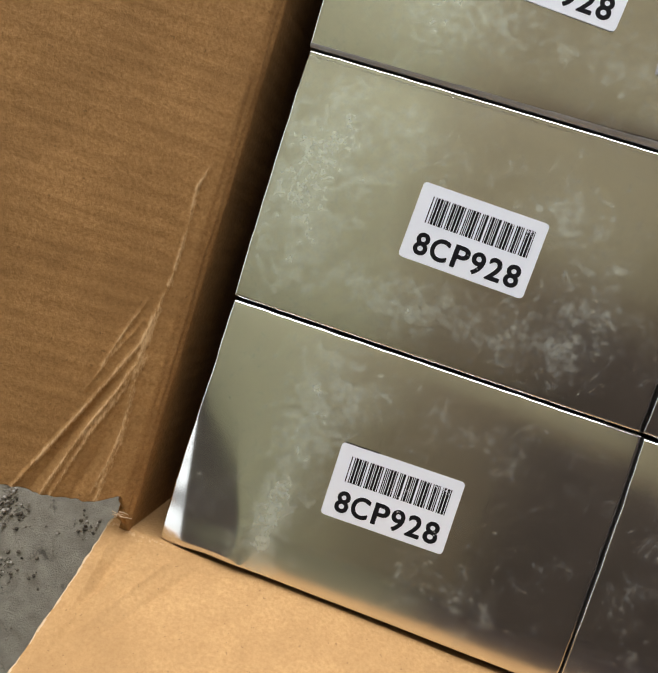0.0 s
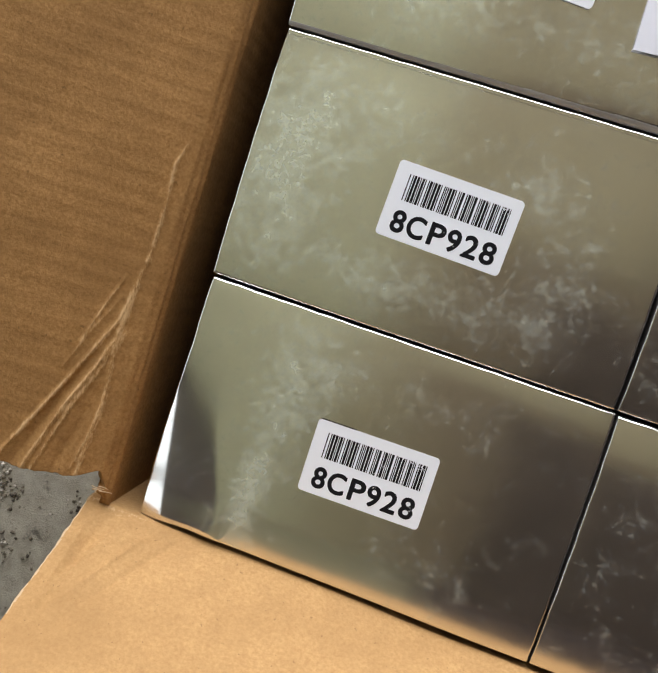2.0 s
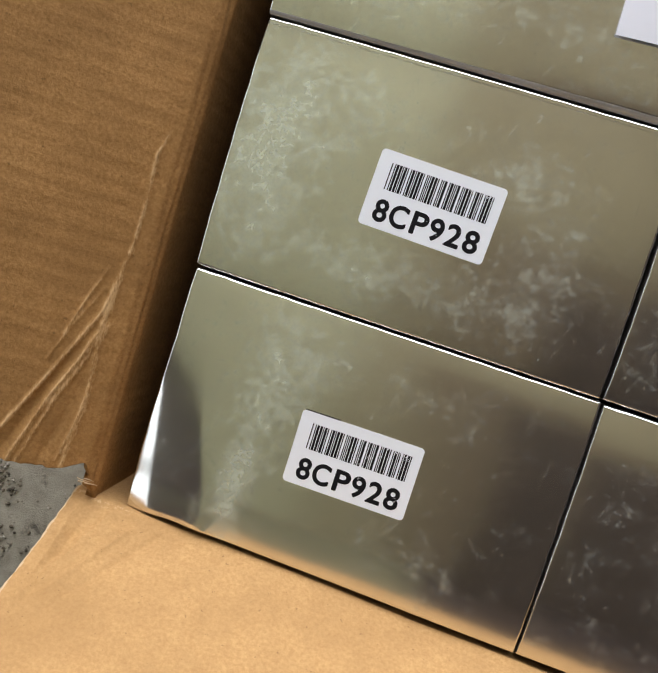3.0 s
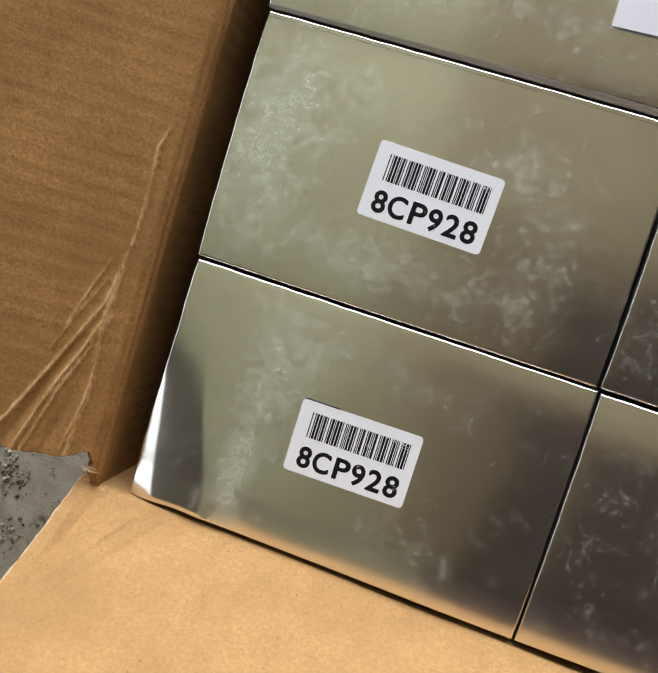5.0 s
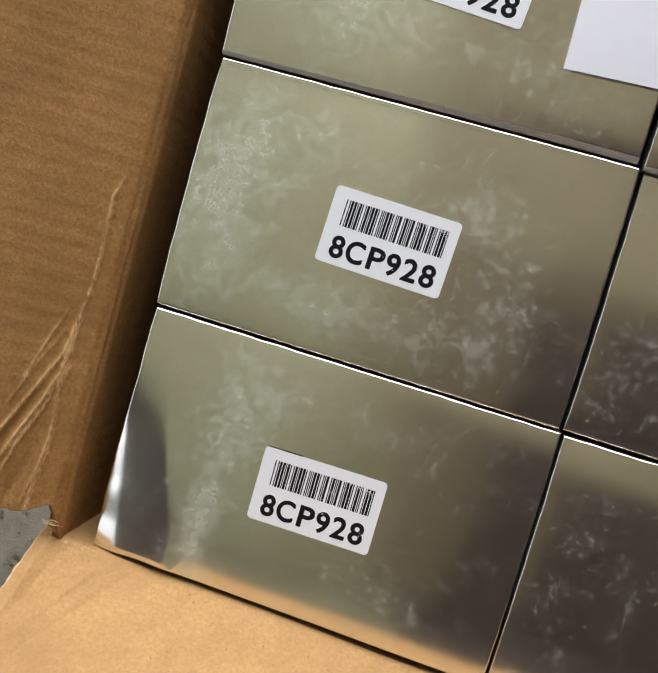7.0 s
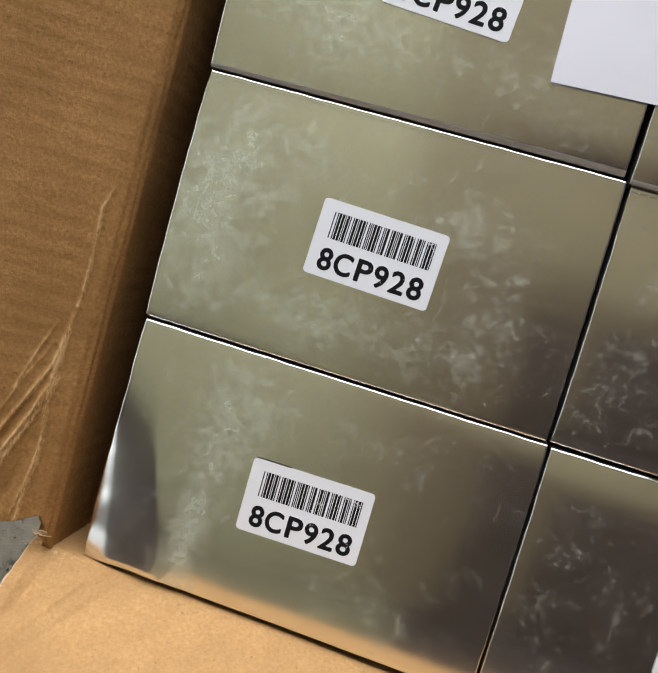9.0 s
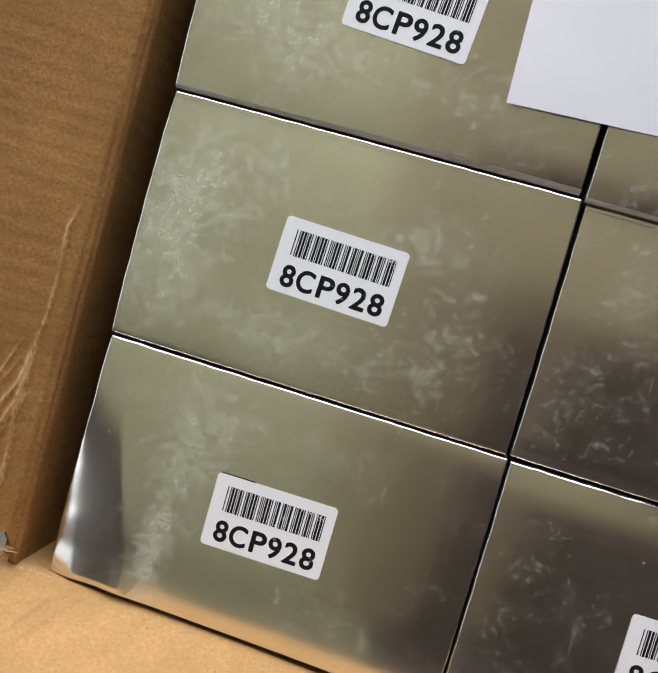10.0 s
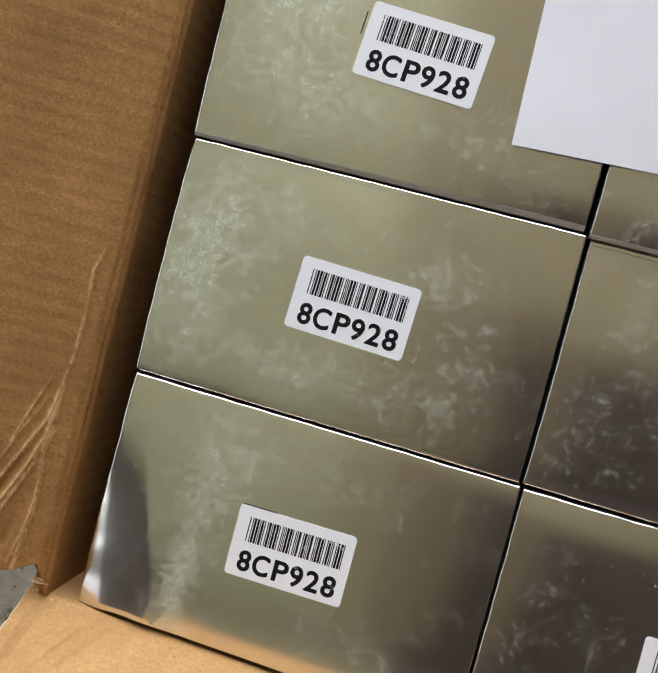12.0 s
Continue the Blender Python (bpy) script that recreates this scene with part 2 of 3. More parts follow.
# ---------------------------------------------------------------- the shed, unseen: added for light and the foil's reflections
slab("floor", (-1.75, -1.3, -0.1), (1.3, 2.4, 0.0), CONCRETE, "grey gritty concrete floor with dirt specks", "floor")
slab("wall_east", (1.15, -1.3, 0), (1.3, 2.4, 2.9), DARK_WALL, "unseen dark brown wall, added to darken the foil's reflections", "wall")
slab("wall_south_dark", (-1.75, -1.3, 1.5), (-0.55, -1.15, 2.9), DARK_WALL, "unseen dark stretch of wall, added for the dent's dark reflection", "wall")
slab("wall_south", (-0.55, -1.3, 1.5), (0.22, -1.15, 2.9), OLIVE_WALL, "unseen olive wall, added for the olive in the foil's reflections", "wall")
slab("wall_south_east", (0.22, -1.3, 1.5), (1.15, -1.15, 2.9), DARK_WALL, "unseen dark upper wall, added to darken the foil's reflections", "wall")
slab("wall_south_dado", (-1.75, -1.3, 0), (1.15, -1.148, 1.5), GREY_WALL, "unseen low grey wall, added for the foil's reflections", "wall")


def wall_with_hole(name, axis, at, thick, span, height, hole, material, label):
    """A wall with one opening through it. axis: the axis along the wall."""
    bm = bmesh.new()
    (a0, a1), (h0, h1, z0, z1) = span, hole
    for p, q, r, s in ((a0, h0, 0, height), (h1, a1, 0, height), (h0, h1, z1, height), (h0, h1, 0, z0)):
        if q - p > 1e-6 and s - r > 1e-6:
            if axis == "x":
                add_box(bm, (p, at, r), (q, at + thick, s))
            else:
                add_box(bm, (at, p, r), (at + thick, q, s))
    return tagged(part(name, bm, material), label, "wall", kind="structure")


wall_with_hole("wall_north", "x", 2.25, 0.15, (-1.75, 1.15), 2.9, (-1.5, 0.85, 0.0, 2.2), PALE_WALL, "unseen pale olive wall with an open doorway, added to close the place")
wall_with_hole("wall_west", "y", -1.75, 0.15, (-1.15, 2.25), 2.9, (-0.95, 0.65, 0.93, 1.67), BROWN_WALL, "unseen brown wall with an open window, added for the dent's reflections")
# overhead pieces added out of view, as bands of tone for the reflections
slab("ceiling_brown", (0.10, -1.3, 2.9), (1.3, 0.20, 2.92), ROOF_BROWN, "unseen brown translucent sheet, added for the foil's reflections", "ceiling")
slab("ceiling_north", (0.10, 0.20, 2.9), (1.3, 2.4, 2.92), ROOF_DIM, "unseen dimmer translucent sheet on the doorway side, added for reflections", "ceiling")
slab("ceiling_aged", (-0.12, -1.3, 2.9), (0.10, 2.4, 2.92), ROOF_DIM, "unseen dimmer translucent strip, added to grade the foil's reflections", "ceiling")
slab("ceiling", (-1.75, -1.3, 2.9), (-0.12, 2.4, 2.92), ROOF, "unseen olive translucent sheet, added to glow in the foil's reflections", "ceiling")
# added slab: gives the foil the dark reflection of a figure overhead
slab("loft_floor", (0.39, -1.15, 2.50), (1.15, 0.03, 2.56), DARK_SLAB, "unseen dark slab, added for the dark patch in the foil's reflections", "ceiling")
bm = bmesh.new()
add_box(bm, (-400, -400, -0.14), (400, 400, -0.105))
tagged(part("ground", bm, CONCRETE), "grey ground outside the shed", "ground", kind="structure")


# ---------------------------------------------------------------- the carton
XL, YB, XR, YT = -0.0145, -0.1085, 0.352, 0.222     # inner faces of the carton's walls
RIM = T - 0.004
BOARD = 0.0055
carton = tagged(new("cardboard_carton"), "open brown corrugated cardboard carton standing on concrete", "carton")


def add_wall(name, lo, hi, material=CARD_SHADED_BROWN):
    bm = bmesh.new()
    add_box(bm, lo, hi)
    return part(name, bm, material, carton)


add_wall("side_wall", (XL - BOARD - 0.002, YB - 0.012, 0.006), (XL - 0.002, YT, T - 0.085))
add_wall("side_wall", (XR, YB - BOARD, 0.006), (XR + BOARD, YT + BOARD, RIM))
add_wall("end_wall", (XL - BOARD - 0.002, YB - 0.012 - BOARD, 0.006), (XR, YB - 0.012, T - 0.090))
add_wall("end_wall", (XL, YT, 0.006), (XR, YT + BOARD, RIM))
add_wall("bottom_panel", (XL - BOARD - 0.002, YB - 0.012 - BOARD, 0.0), (XR + BOARD, YT + BOARD, 0.006))


# creases pressed into the side flap: points (x, y) along each, height and half-width
CREASES = [
    ([(-0.060, -0.098), (-0.047, -0.0703), (-0.0383, -0.0504), (-0.0288, -0.0274), (-0.025, -0.0016)], 0.0010, 0.0008),
    ([(-0.0490, -0.098), (-0.0396, -0.0673), (-0.0331, -0.0516), (-0.0281, -0.0363), (-0.0256, -0.0118)], 0.0012, 0.0009),
    ([(-0.0455, -0.098), (-0.0370, -0.0673), (-0.0310, -0.0516), (-0.0270, -0.0363)], 0.0007, 0.0007),
    ([(-0.0285, -0.097), (-0.0258, -0.0635), (-0.0271, -0.0397), (-0.0251, -0.0318)], 0.0009, 0.0009),
    ([(-0.0310, -0.093), (-0.0275, -0.0750), (-0.0262, -0.0600)], 0.0006, 0.0006),
    ([(-0.0250, -0.0016), (-0.0243, 0.023), (-0.0253, 0.0387), (-0.0225, 0.0510)], 0.0009, 0.0007),
    ([(-0.0403, -0.040), (-0.0352, -0.022), (-0.0311, -0.0099)], 0.0006, 0.0006),
    ([(-0.0440, -0.052), (-0.0370, -0.033), (-0.0300, -0.0180)], 0.0004, 0.0006),
    ([(-0.0380, -0.097), (-0.0335, -0.078), (-0.0300, -0.060)], -0.0010, 0.0022),
    ([(-0.0540, -0.098), (-0.0430, -0.0690), (-0.0350, -0.046)], -0.0010, 0.0018),
]


def crease_height(x, y):
    z = 0.0
    for line, tall, wide in CREASES:
        if not (min(p[0] for p in line) - 0.012 < x < max(p[0] for p in line) + 0.012):
            continue
        count = len(line) - 1
        best, along = 1.0, 0.0
        for k, ((ax, ay), (bx, by)) in enumerate(zip(line, line[1:])):
            dx, dy = bx - ax, by - ay
            s = max(0.0, min(1.0, ((x - ax) * dx + (y - ay) * dy) / (dx * dx + dy * dy)))
            d = math.hypot(x - ax - s * dx, y - ay - s * dy)
            if d < best:
                best, along = d, (k + s) / count
        best += 0.0004 * noise.noise(Vector((x * 300, y * 220, 3.1))) + 0.0001 * noise.noise(Vector((x * 900, y * 500, 7.1)))
        z += 0.9 * tall * math.exp(-abs(best / (1.2 * wide)) ** 1.7) * (0.35 + 0.65 * math.sin(math.pi * min(1, along * 0.8 + 0.2)))
    return z


def left_flap():
    bend, tilt = 0.009, radians(20.5)
    turn = math.pi / 2 - tilt
    z0, arc = T + 0.0072 - bend * math.sin(turn), bend * turn
    low = 0.09

    def place(u, v):
        # u runs up the inner face, over the bend and outwards; v along the hinge
        edge = 0.0016 * noise.noise(Vector((u * 60, 1.7, 0))) + 0.0008 * noise.noise(Vector((u * 300, 5.7, 0)))
        y = v - edge * smooth01((-0.08 - v) / 0.018)
        # the inner face reaches the corner of the carton, the flap is cut short of it
        y += (YB + 0.097) * smooth01((-0.085 - v) / 0.012) * (1 - smooth01((u - low) / arc))
        y += 0.005 * smooth01((-0.078 - v) / 0.019) * math.exp(-((u - low - arc) / 0.007) ** 2)
        if u < low:
            return (XL - 0.01 * (low - u), y, z0 - low + u)
        if u < low + arc:
            f = (u - low) / bend
            w = 0.0008 * noise.noise(Vector((v * 40, f * 2, 9.0))) - 0.0003 * math.exp(-((f - 0.80) / 0.16) ** 2) - 0.0004 * math.exp(-((f - 0.40) / 0.14) ** 2)
            w *= math.sin(math.pi * min(1.0, f / turn))
            return (XL - bend + (bend + w) * math.cos(f), y, z0 + (bend + w) * math.sin(f))
        q = u - low - arc
        x = XL - bend + bend * math.cos(turn) - q * math.cos(tilt)
        z = z0 + bend * math.sin(turn) + q * math.sin(tilt)
        fade = smooth01(q / 0.006)
        z += fade * (crease_height(x, y) + 0.0011 * noise.noise(Vector((x * 22, y * 22, 0.5))))
        return (x, y, z)

    bm = bmesh.new()
    us = list(np.linspace(0, low, 6)[:-1]) + list(np.linspace(low, low + arc, 40)[:-1]) + list(np.linspace(low + arc, low + arc + 0.06, 150)[:-1]) + list(np.linspace(low + arc + 0.06, low + arc + 0.15, 30))
    vs = list(np.linspace(YT, 0.06, 40)[:-1]) + list(np.linspace(0.06, -0.097, 400))
    sheet(bm, us, vs, place, BOARD * 0.8)
    # the liner is rubbed pale along the crests of the creases
    rub = []
    for v in bm.verts:
        x, y = v.co.x, v.co.y
        rise = crease_height(x, y) if -0.075 < x < -0.018 and y < 0.065 else 0.0
        rub.append(min(1.0, max(0.0, rise / 0.0005)) * (0.65 + 0.5 * noise.noise(Vector((x * 90, y * 60, 2.0)))))
    ob = part("side_flap", bm, CARD_SHADED_BROWN, carton, "brown side flap with a creased and crumpled corner", smooth=True, rim=CARD_SHADED_BROWN)
    store(ob.data, "rub", rub)
    return ob


# folds in the end flap's corner: place along the hinge, lean, height and half-width
FOLDS = [(-0.0185, 0.02, 0.0010, 0.0014), (-0.0120, -0.05, -0.0016, 0.0028), (-0.004, -0.22, 0.0009, 0.0014), (0.010, -0.38, 0.0009, 0.0016), (0.022, -0.46, -0.0009, 0.0020)]


def bottom_flap():
    ang = radians(62)
    low = 0.09

    def hinge(x, q=0.0):
        # the crumpled corner is pushed in beside the boxes
        tuck = 0.12 * max(0.0, -0.003 - x) * (1 - smooth01(q / 0.032))
        return YB + 0.0007 - 0.0047 * max(0.0, x - 0.03) / 0.14 + tuck

    def place(u, v):
        edge = 0.0010 * noise.noise(Vector((u * 70, 2.7, 0))) + 0.0006 * noise.noise(Vector((u * 330, 8.7, 0)))
        x = v + edge * smooth01((0.0 - v) / 0.02)
        wob = 0.0009 * noise.noise(Vector((v * 20, u * 20, 4.0)))
        for at, lean, tall, wide in FOLDS:
            off = v - at - lean * (u - low) + 0.001 * noise.noise(Vector((u * 90, at * 50, 2.0)))
            wob += tall * math.exp(-abs(off / wide) ** 1.5) * smooth01((u - low - 0.004) / 0.01) * smooth01(1.2 - (u - low) / 0.07)
        wob += 0.0006 * math.exp(-(((u - low - 0.006 - 0.03 * abs(v)) / 0.002) ** 2)) * noise.noise(Vector((v * 90, u * 60, 1.0)))
        wob += 0.0015 * noise.noise(Vector((v * 150, u * 120, 7.0))) * smooth01((0.012 - v) / 0.02) * smooth01((u - low) / 0.004) * smooth01(1.5 - (u - low) / 0.03)
        if u < low:
            return (x, hinge(x) + wob * u / low - 0.02 * (low - u), T - 0.0035 - low + u)
        q = u - low
        return (x, hinge(x, q) - q * math.cos(ang) + wob * math.sin(ang), T - 0.0035 + q * math.sin(ang) + wob * math.cos(ang))

    bm = bmesh.new()
    us = list(np.linspace(0, low - 0.012, 8)[:-1]) + list(np.linspace(low - 0.012, low, 20)[:-1]) + list(np.linspace(low, low + 0.06, 130)[:-1]) + list(np.linspace(low + 0.06, low + 0.115, 20))
    vs = list(np.linspace(-0.0238, 0.03, 120)[:-1]) + list(np.linspace(0.03, XR, 90))
    sheet(bm, us, vs, place, BOARD * 0.8)
    # pale torn liner along the free side edge, worn fibres along the fold
    for f in bm.faces:
        c = f.calc_center_median()
        if c.x < -0.0233 + 0.0009 * noise.noise(Vector((c.y * 130, c.z * 130, 5.0))):
            f.material_index = 1
    rub = []
    for v in bm.verts:
        up = v.co.z - (T - 0.0035)
        fold = math.exp(-((up - 0.0015) / 0.0022) ** 2) * (0.45 * smooth01((0.012 - v.co.x) / 0.02) + 0.15)
        rub.append(max(0.0, fold * (0.6 + 1.4 * noise.noise(Vector((v.co.x * 420, v.co.z * 700, 8.0))))))
    ob = part("end_flap", bm, CARD_LIT_TAN, carton, "tan end flap folded up and outwards", smooth=True, rim=CARD_TORN)
    store(ob.data, "rub", rub)
    return ob


def torn_fibre():
    """A curl of torn liner where the two flaps part."""
    bm = bmesh.new()
    rnd = random.Random(3)
    for k in range(6):
        base = Vector((-0.0200 + rnd.uniform(-0.002, 0.002), -0.0985 - rnd.uniform(0, 0.0025), T + 0.0055))
        way = Vector((rnd.uniform(0.001, 0.006), rnd.uniform(-0.002, 0.0025), rnd.uniform(-0.001, 0.0015)))
        rows = []
        for i in range(6):
            f = i / 5
            c = base + way * f + Vector((0, 0, 0.0012 * math.sin(f * 3 + k)))
            h = 0.0003 * (1 - f * 0.7)
            rows.append([bm.verts.new(c + Vector((0, h, 0))), bm.verts.new(c + Vector((0, 0, h * 0.5))), bm.verts.new(c + Vector((0, -h, 0))), bm.verts.new(c + Vector((0, 0, -h * 0.5)))])
        for a, b in zip(rows, rows[1:]):
            for i in range(4):
                bm.faces.new((a[i], a[(i + 1) % 4], b[(i + 1) % 4], b[i]))
    return part("torn_liner", bm, CARD_TORN, carton, "pale torn paper fibres at the corner", smooth=True)


left_flap()
bottom_flap()
torn_fibre()


# ---------------------------------------------------------------- the silver boxes
PX, PY, GAP = 0.1722, 0.1066, 0.0022
BW, BD = PX - GAP, PY - 0.0010


def eased(d, w):
    """d where it is positive, else 0, with a rounded turn."""
    return 0.5 * (d + math.sqrt(d * d + w * w))


def box_shape(droop=0.0, dent=0.0, seed=0, pillow=0.0012, brow=1.0, groove=0.0, bulge=0.0):
    """Height of a box's top over its flat level, at x, y from its corner."""
    def height(x, y):
        a, b = abs(2 * x / BW - 1), abs(2 * y / BD - 1)
        keep = 1.0 if not dent else smooth01((x - 0.012) / 0.024)
        z = -pillow * (0.6 * a ** 5 + b ** 5 * (keep * brow if y < BD / 2 else 1.0))
        z += 0.0004 * noise.noise(Vector((x * 16, y * 16, seed * 7.3)))
        z -= droop * smooth01((x - 0.028) / 0.02 if dent else 1.0) * max(0.0, 1 - y / 0.021) ** 2
        z += 0.5 * bulge * (0.35 * BD * BD / 4 - (y - BD / 2) ** 2)
        z -= groove * math.exp(-((BD - y - 0.0021) / 0.0004) ** 2)
        if dent:
            # two facets are pressed down beside a sharp crease
            reach = smooth01((0.105 - y) / 0.075)
            inner = eased(0.0330 - 0.23 * y - x, 0.0012)
            outer = eased(0.0095 * (1 - y / 0.062) - x, 0.0010) if y < 0.062 else 0.0
            z -= dent * (0.19 * reach * inner + 0.135 * outer)
            z -= 0.0003 * max(0.0, 1 - y / 0.003) ** 2 * smooth01((0.034 - x) / 0.008)
            z += 0.08 * eased(0.014 - y, 0.004) * smooth01((0.036 - x) / 0.010)
            z += 0.00012 * math.exp(-((x - 0.0345 - 0.55 * y) / 0.0008) ** 2) * smooth01(1 - y / 0.012)
        return z
    return height


def silver_box(height, level, x0, y0, label, shift, scuffs, lip=0.0007, crest=0.0015, clip=0.0, reach=0.0):
    """A closed foil-board carton with rounded edges, its base on the carton's bottom.
    shift: how far its corners lie off a true rectangle, from the origin's corner round to the left.
    lip, crest: how round its lower and upper edges are."""
    r, base = 0.0017, 0.006
    top = level - base
    edge = [r * (1 - math.cos(k * math.pi / 8)) for k in range(4)]

    def steps(size, inner):
        return edge + list(inner) + [size - p for p in edge][::-1]

    across = list(np.linspace(r, 0.045, 58)[:-1]) + list(np.linspace(0.045, BW - r, 62)) if clip else np.linspace(r, BW - r, 84)
    xs = steps(BW, across)
    ys = sorted(steps(BD, np.linspace(r, BD - r, 74)) + [0.00025 * k for k in range(7, 14)] + [BD - 0.00185 - 0.0002 * k for k in range(6)])

    def drop(q, k):
        return k - math.sqrt(max(0.0, k * k - (k - q) ** 2)) if q < k else 0.0

    def front(x):
        """How far the lower edge stands out: drawn in behind the dented corner, further out to the right."""
        if not clip:
            return 1.0
        return 0.55 * smooth01(1 - x / 0.024) + min(1.0, max(0.0, x - 0.03) / 0.14)

    def plan(x, y):
        """The corner at the origin is worn back by clip."""
        k = clip * max(0.0, 1 - x / 0.02) * max(0.0, 1 - y / 0.012) ** 2
        k -= 0.0026 * (clip > 0) * max(0.0, 1 - x / 0.03) * smooth01((0.085 - y) / 0.06)
        u, v = x / BW, y / BD
        (ax, ay), (bx, by), (cx, cy), (dx, dy) = shift
        sx = (ax * (1 - u) + bx * u) * (1 - v) + (cx * u + dx * (1 - u)) * v
        sy = (ay * (1 - u) + by * u) * (1 - v) + (cy * u + dy * (1 - u)) * v
        nick = 0.00025 * noise.noise(Vector((y * 110, x0, 2.0))) * max(0.0, 1 - x / 0.01)
        nick -= 0.00014 * noise.noise(Vector((y * 150, x0, 6.0))) * max(0.0, 1 - (BW - x) / 0.006)
        fray = 0.0002 * noise.noise(Vector((x * 120, y0, 4.0))) * max(0.0, 1 - (BD - y) / 0.006)
        return (x + k + nick + sx, y + fray + sy - front(x) * reach * (1 - v))

    bm = bmesh.new()
    wear = []
    grid = []
    for x in xs:
        line = []
        for y in ys:
            brim = lip * (0.7 + 0.6 * x / BW)
            z = top + height(x, y) - max(drop(x, 0.0002), drop(BW - x, 0.0003), drop(y, brim), drop(BD - y, crest))
            line.append(bm.verts.new((*plan(x, y), z)))
            wear.append(min(1.0, 0.03 + sum(k * math.exp(-((x / BW - u) / su) ** 2 - ((y / BD - v) / sv) ** 2) for u, v, su, sv, k in scuffs)))
        grid.append(line)
    for i in range(len(xs) - 1):
        for j in range(len(ys) - 1):
            face = bm.faces.new((grid[i][j], grid[i + 1][j], grid[i + 1][j + 1], grid[i][j + 1]))
            face.material_index = int(0.0001 < ys[j] < 0.8 * lip * (0.7 + 0.6 * xs[i] / BW) and lip > 0.001)
    nx, ny = len(xs), len(ys)
    rim = [(i, 0) for i in range(nx)] + [(nx - 1, j) for j in range(1, ny)] + [(i, ny - 1) for i in range(nx - 2, -1, -1)] + [(0, j) for j in range(ny - 2, 0, -1)]
    walls = bmesh.new()
    high = [walls.verts.new(grid[i][j].co) for i, j in rim]
    low = [walls.verts.new((v.co.x, v.co.y, 0)) for v in high]
    for k in range(len(rim)):
        k2 = (k + 1) % len(rim)
        walls.faces.new((high[k2], high[k], low[k], low[k2]))
    walls.faces.new(low[::-1])
    root = new("silver_box")
    root.location = (x0, y0, base)
    tagged(root, label, "box", "silver boxes in the carton")
    panel = part("top_panel", bm, FOIL, root, smooth=True, rim=FOIL_EDGE)
    store(panel.data, "scuff", wear)
    part("body", walls, SIDE_SHADE, root, "dark grey sides, toned to keep the gaps in shade")
    return root, top


def rounded_rect(w, h, r, n=6):
    pts = []
    for cx, cy, a0 in ((w / 2 - r, h / 2 - r, 0), (-w / 2 + r, h / 2 - r, 90), (-w / 2 + r, -h / 2 + r, 180), (w / 2 - r, -h / 2 + r, 270)):
        pts += [(cx + r * math.cos(radians(a0 + 90 * k / n)), cy + r * math.sin(radians(a0 + 90 * k / n))) for k in range(n + 1)]
    return pts


LW, LH = 0.0520, 0.0310


def code_text():
    # cap height 9.2 mm, length 43.6 mm; each character's span as shares of the length
    spans = [("8", 0.0, 0.132), ("C", 0.153, 0.325), ("P", 0.364, 0.518), ("9", 0.536, 0.668), ("2", 0.695, 0.835), ("8", 0.862, 1.0)]
    weight = 0.00032
    line = bmesh.new()
    for ch, a, b in spans:
        cu = bpy.data.curves.new("code_text", "FONT")
        cu.body, cu.size, cu.extrude = ch, 0.0118, 0.00001
        tmp = new("code_text", cu)
        bpy.context.view_layer.update()
        glyph = bpy.data.meshes.new_from_object(tmp.evaluated_get(bpy.context.evaluated_depsgraph_get()))
        bpy.data.objects.remove(tmp)
        co = np.array([v.co for v in glyph.vertices])
        lo, hi = co.min(0), co.max(0)
        for v in glyph.vertices:
            v.co.x = a * 0.0436 + weight + ((b - a) * 0.0436 - 2 * weight) * (v.co.x - lo[0]) / (hi[0] - lo[0]) - LW / 2 + 0.0046
            v.co.y = weight + (v.co.y - lo[1]) / (hi[1] - lo[1]) * (0.0092 - 2 * weight) - LH / 2 + 0.0027
        line.from_mesh(glyph)
        bpy.data.meshes.remove(glyph)
    me = bpy.data.meshes.new("code_text")
    line.to_mesh(me)
    line.free()
    # a bold face: the letters laid over themselves with small shifts
    bold = bmesh.new()
    for k in range(12):
        a = 2 * math.pi * k / 12
        first = len(bold.verts)
        bold.from_mesh(me)
        bold.verts.ensure_lookup_table()
        for v in bold.verts[first:]:
            v.co += Vector((weight * math.cos(a), weight * math.sin(a), 1e-6 * k))
    bpy.data.meshes.remove(me)
    return mesh_of("code_text", bold, INK)


TEXT = code_text()


# narrow and wide bars and spaces in turn, nine to a character
CODE = {"*": "nwnnwnwnn", "8": "wnnwnnwnn", "C": "wnwnnwnnn", "P": "nnwnwnnwn", "9": "nnwwnnwnn", "2": "nnwwnnnnw"}


def barcode_mesh():
    bm = bmesh.new()
    signs = "*8CP928*"
    wide = 2.6
    unit = (LW - 0.0056 - 0.0041) / (len(signs) * (6 + 3 * wide) + len(signs) - 1)
    x, y0, y1 = -LW / 2 + 0.0056, LH / 2 - 0.0153, LH / 2 - 0.0045
    for sign in signs:
        for k, kind in enumerate(CODE[sign]):
            w = unit * (wide if kind == "w" else 1)
            if k % 2 == 0:
                add_box(bm, (x - 0.00004, y0, 0), (x + w + 0.00004, y1, 0.00002))
            x += w
        x += unit
    return mesh_of("barcode", bm, INK)


BARS = barcode_mesh()


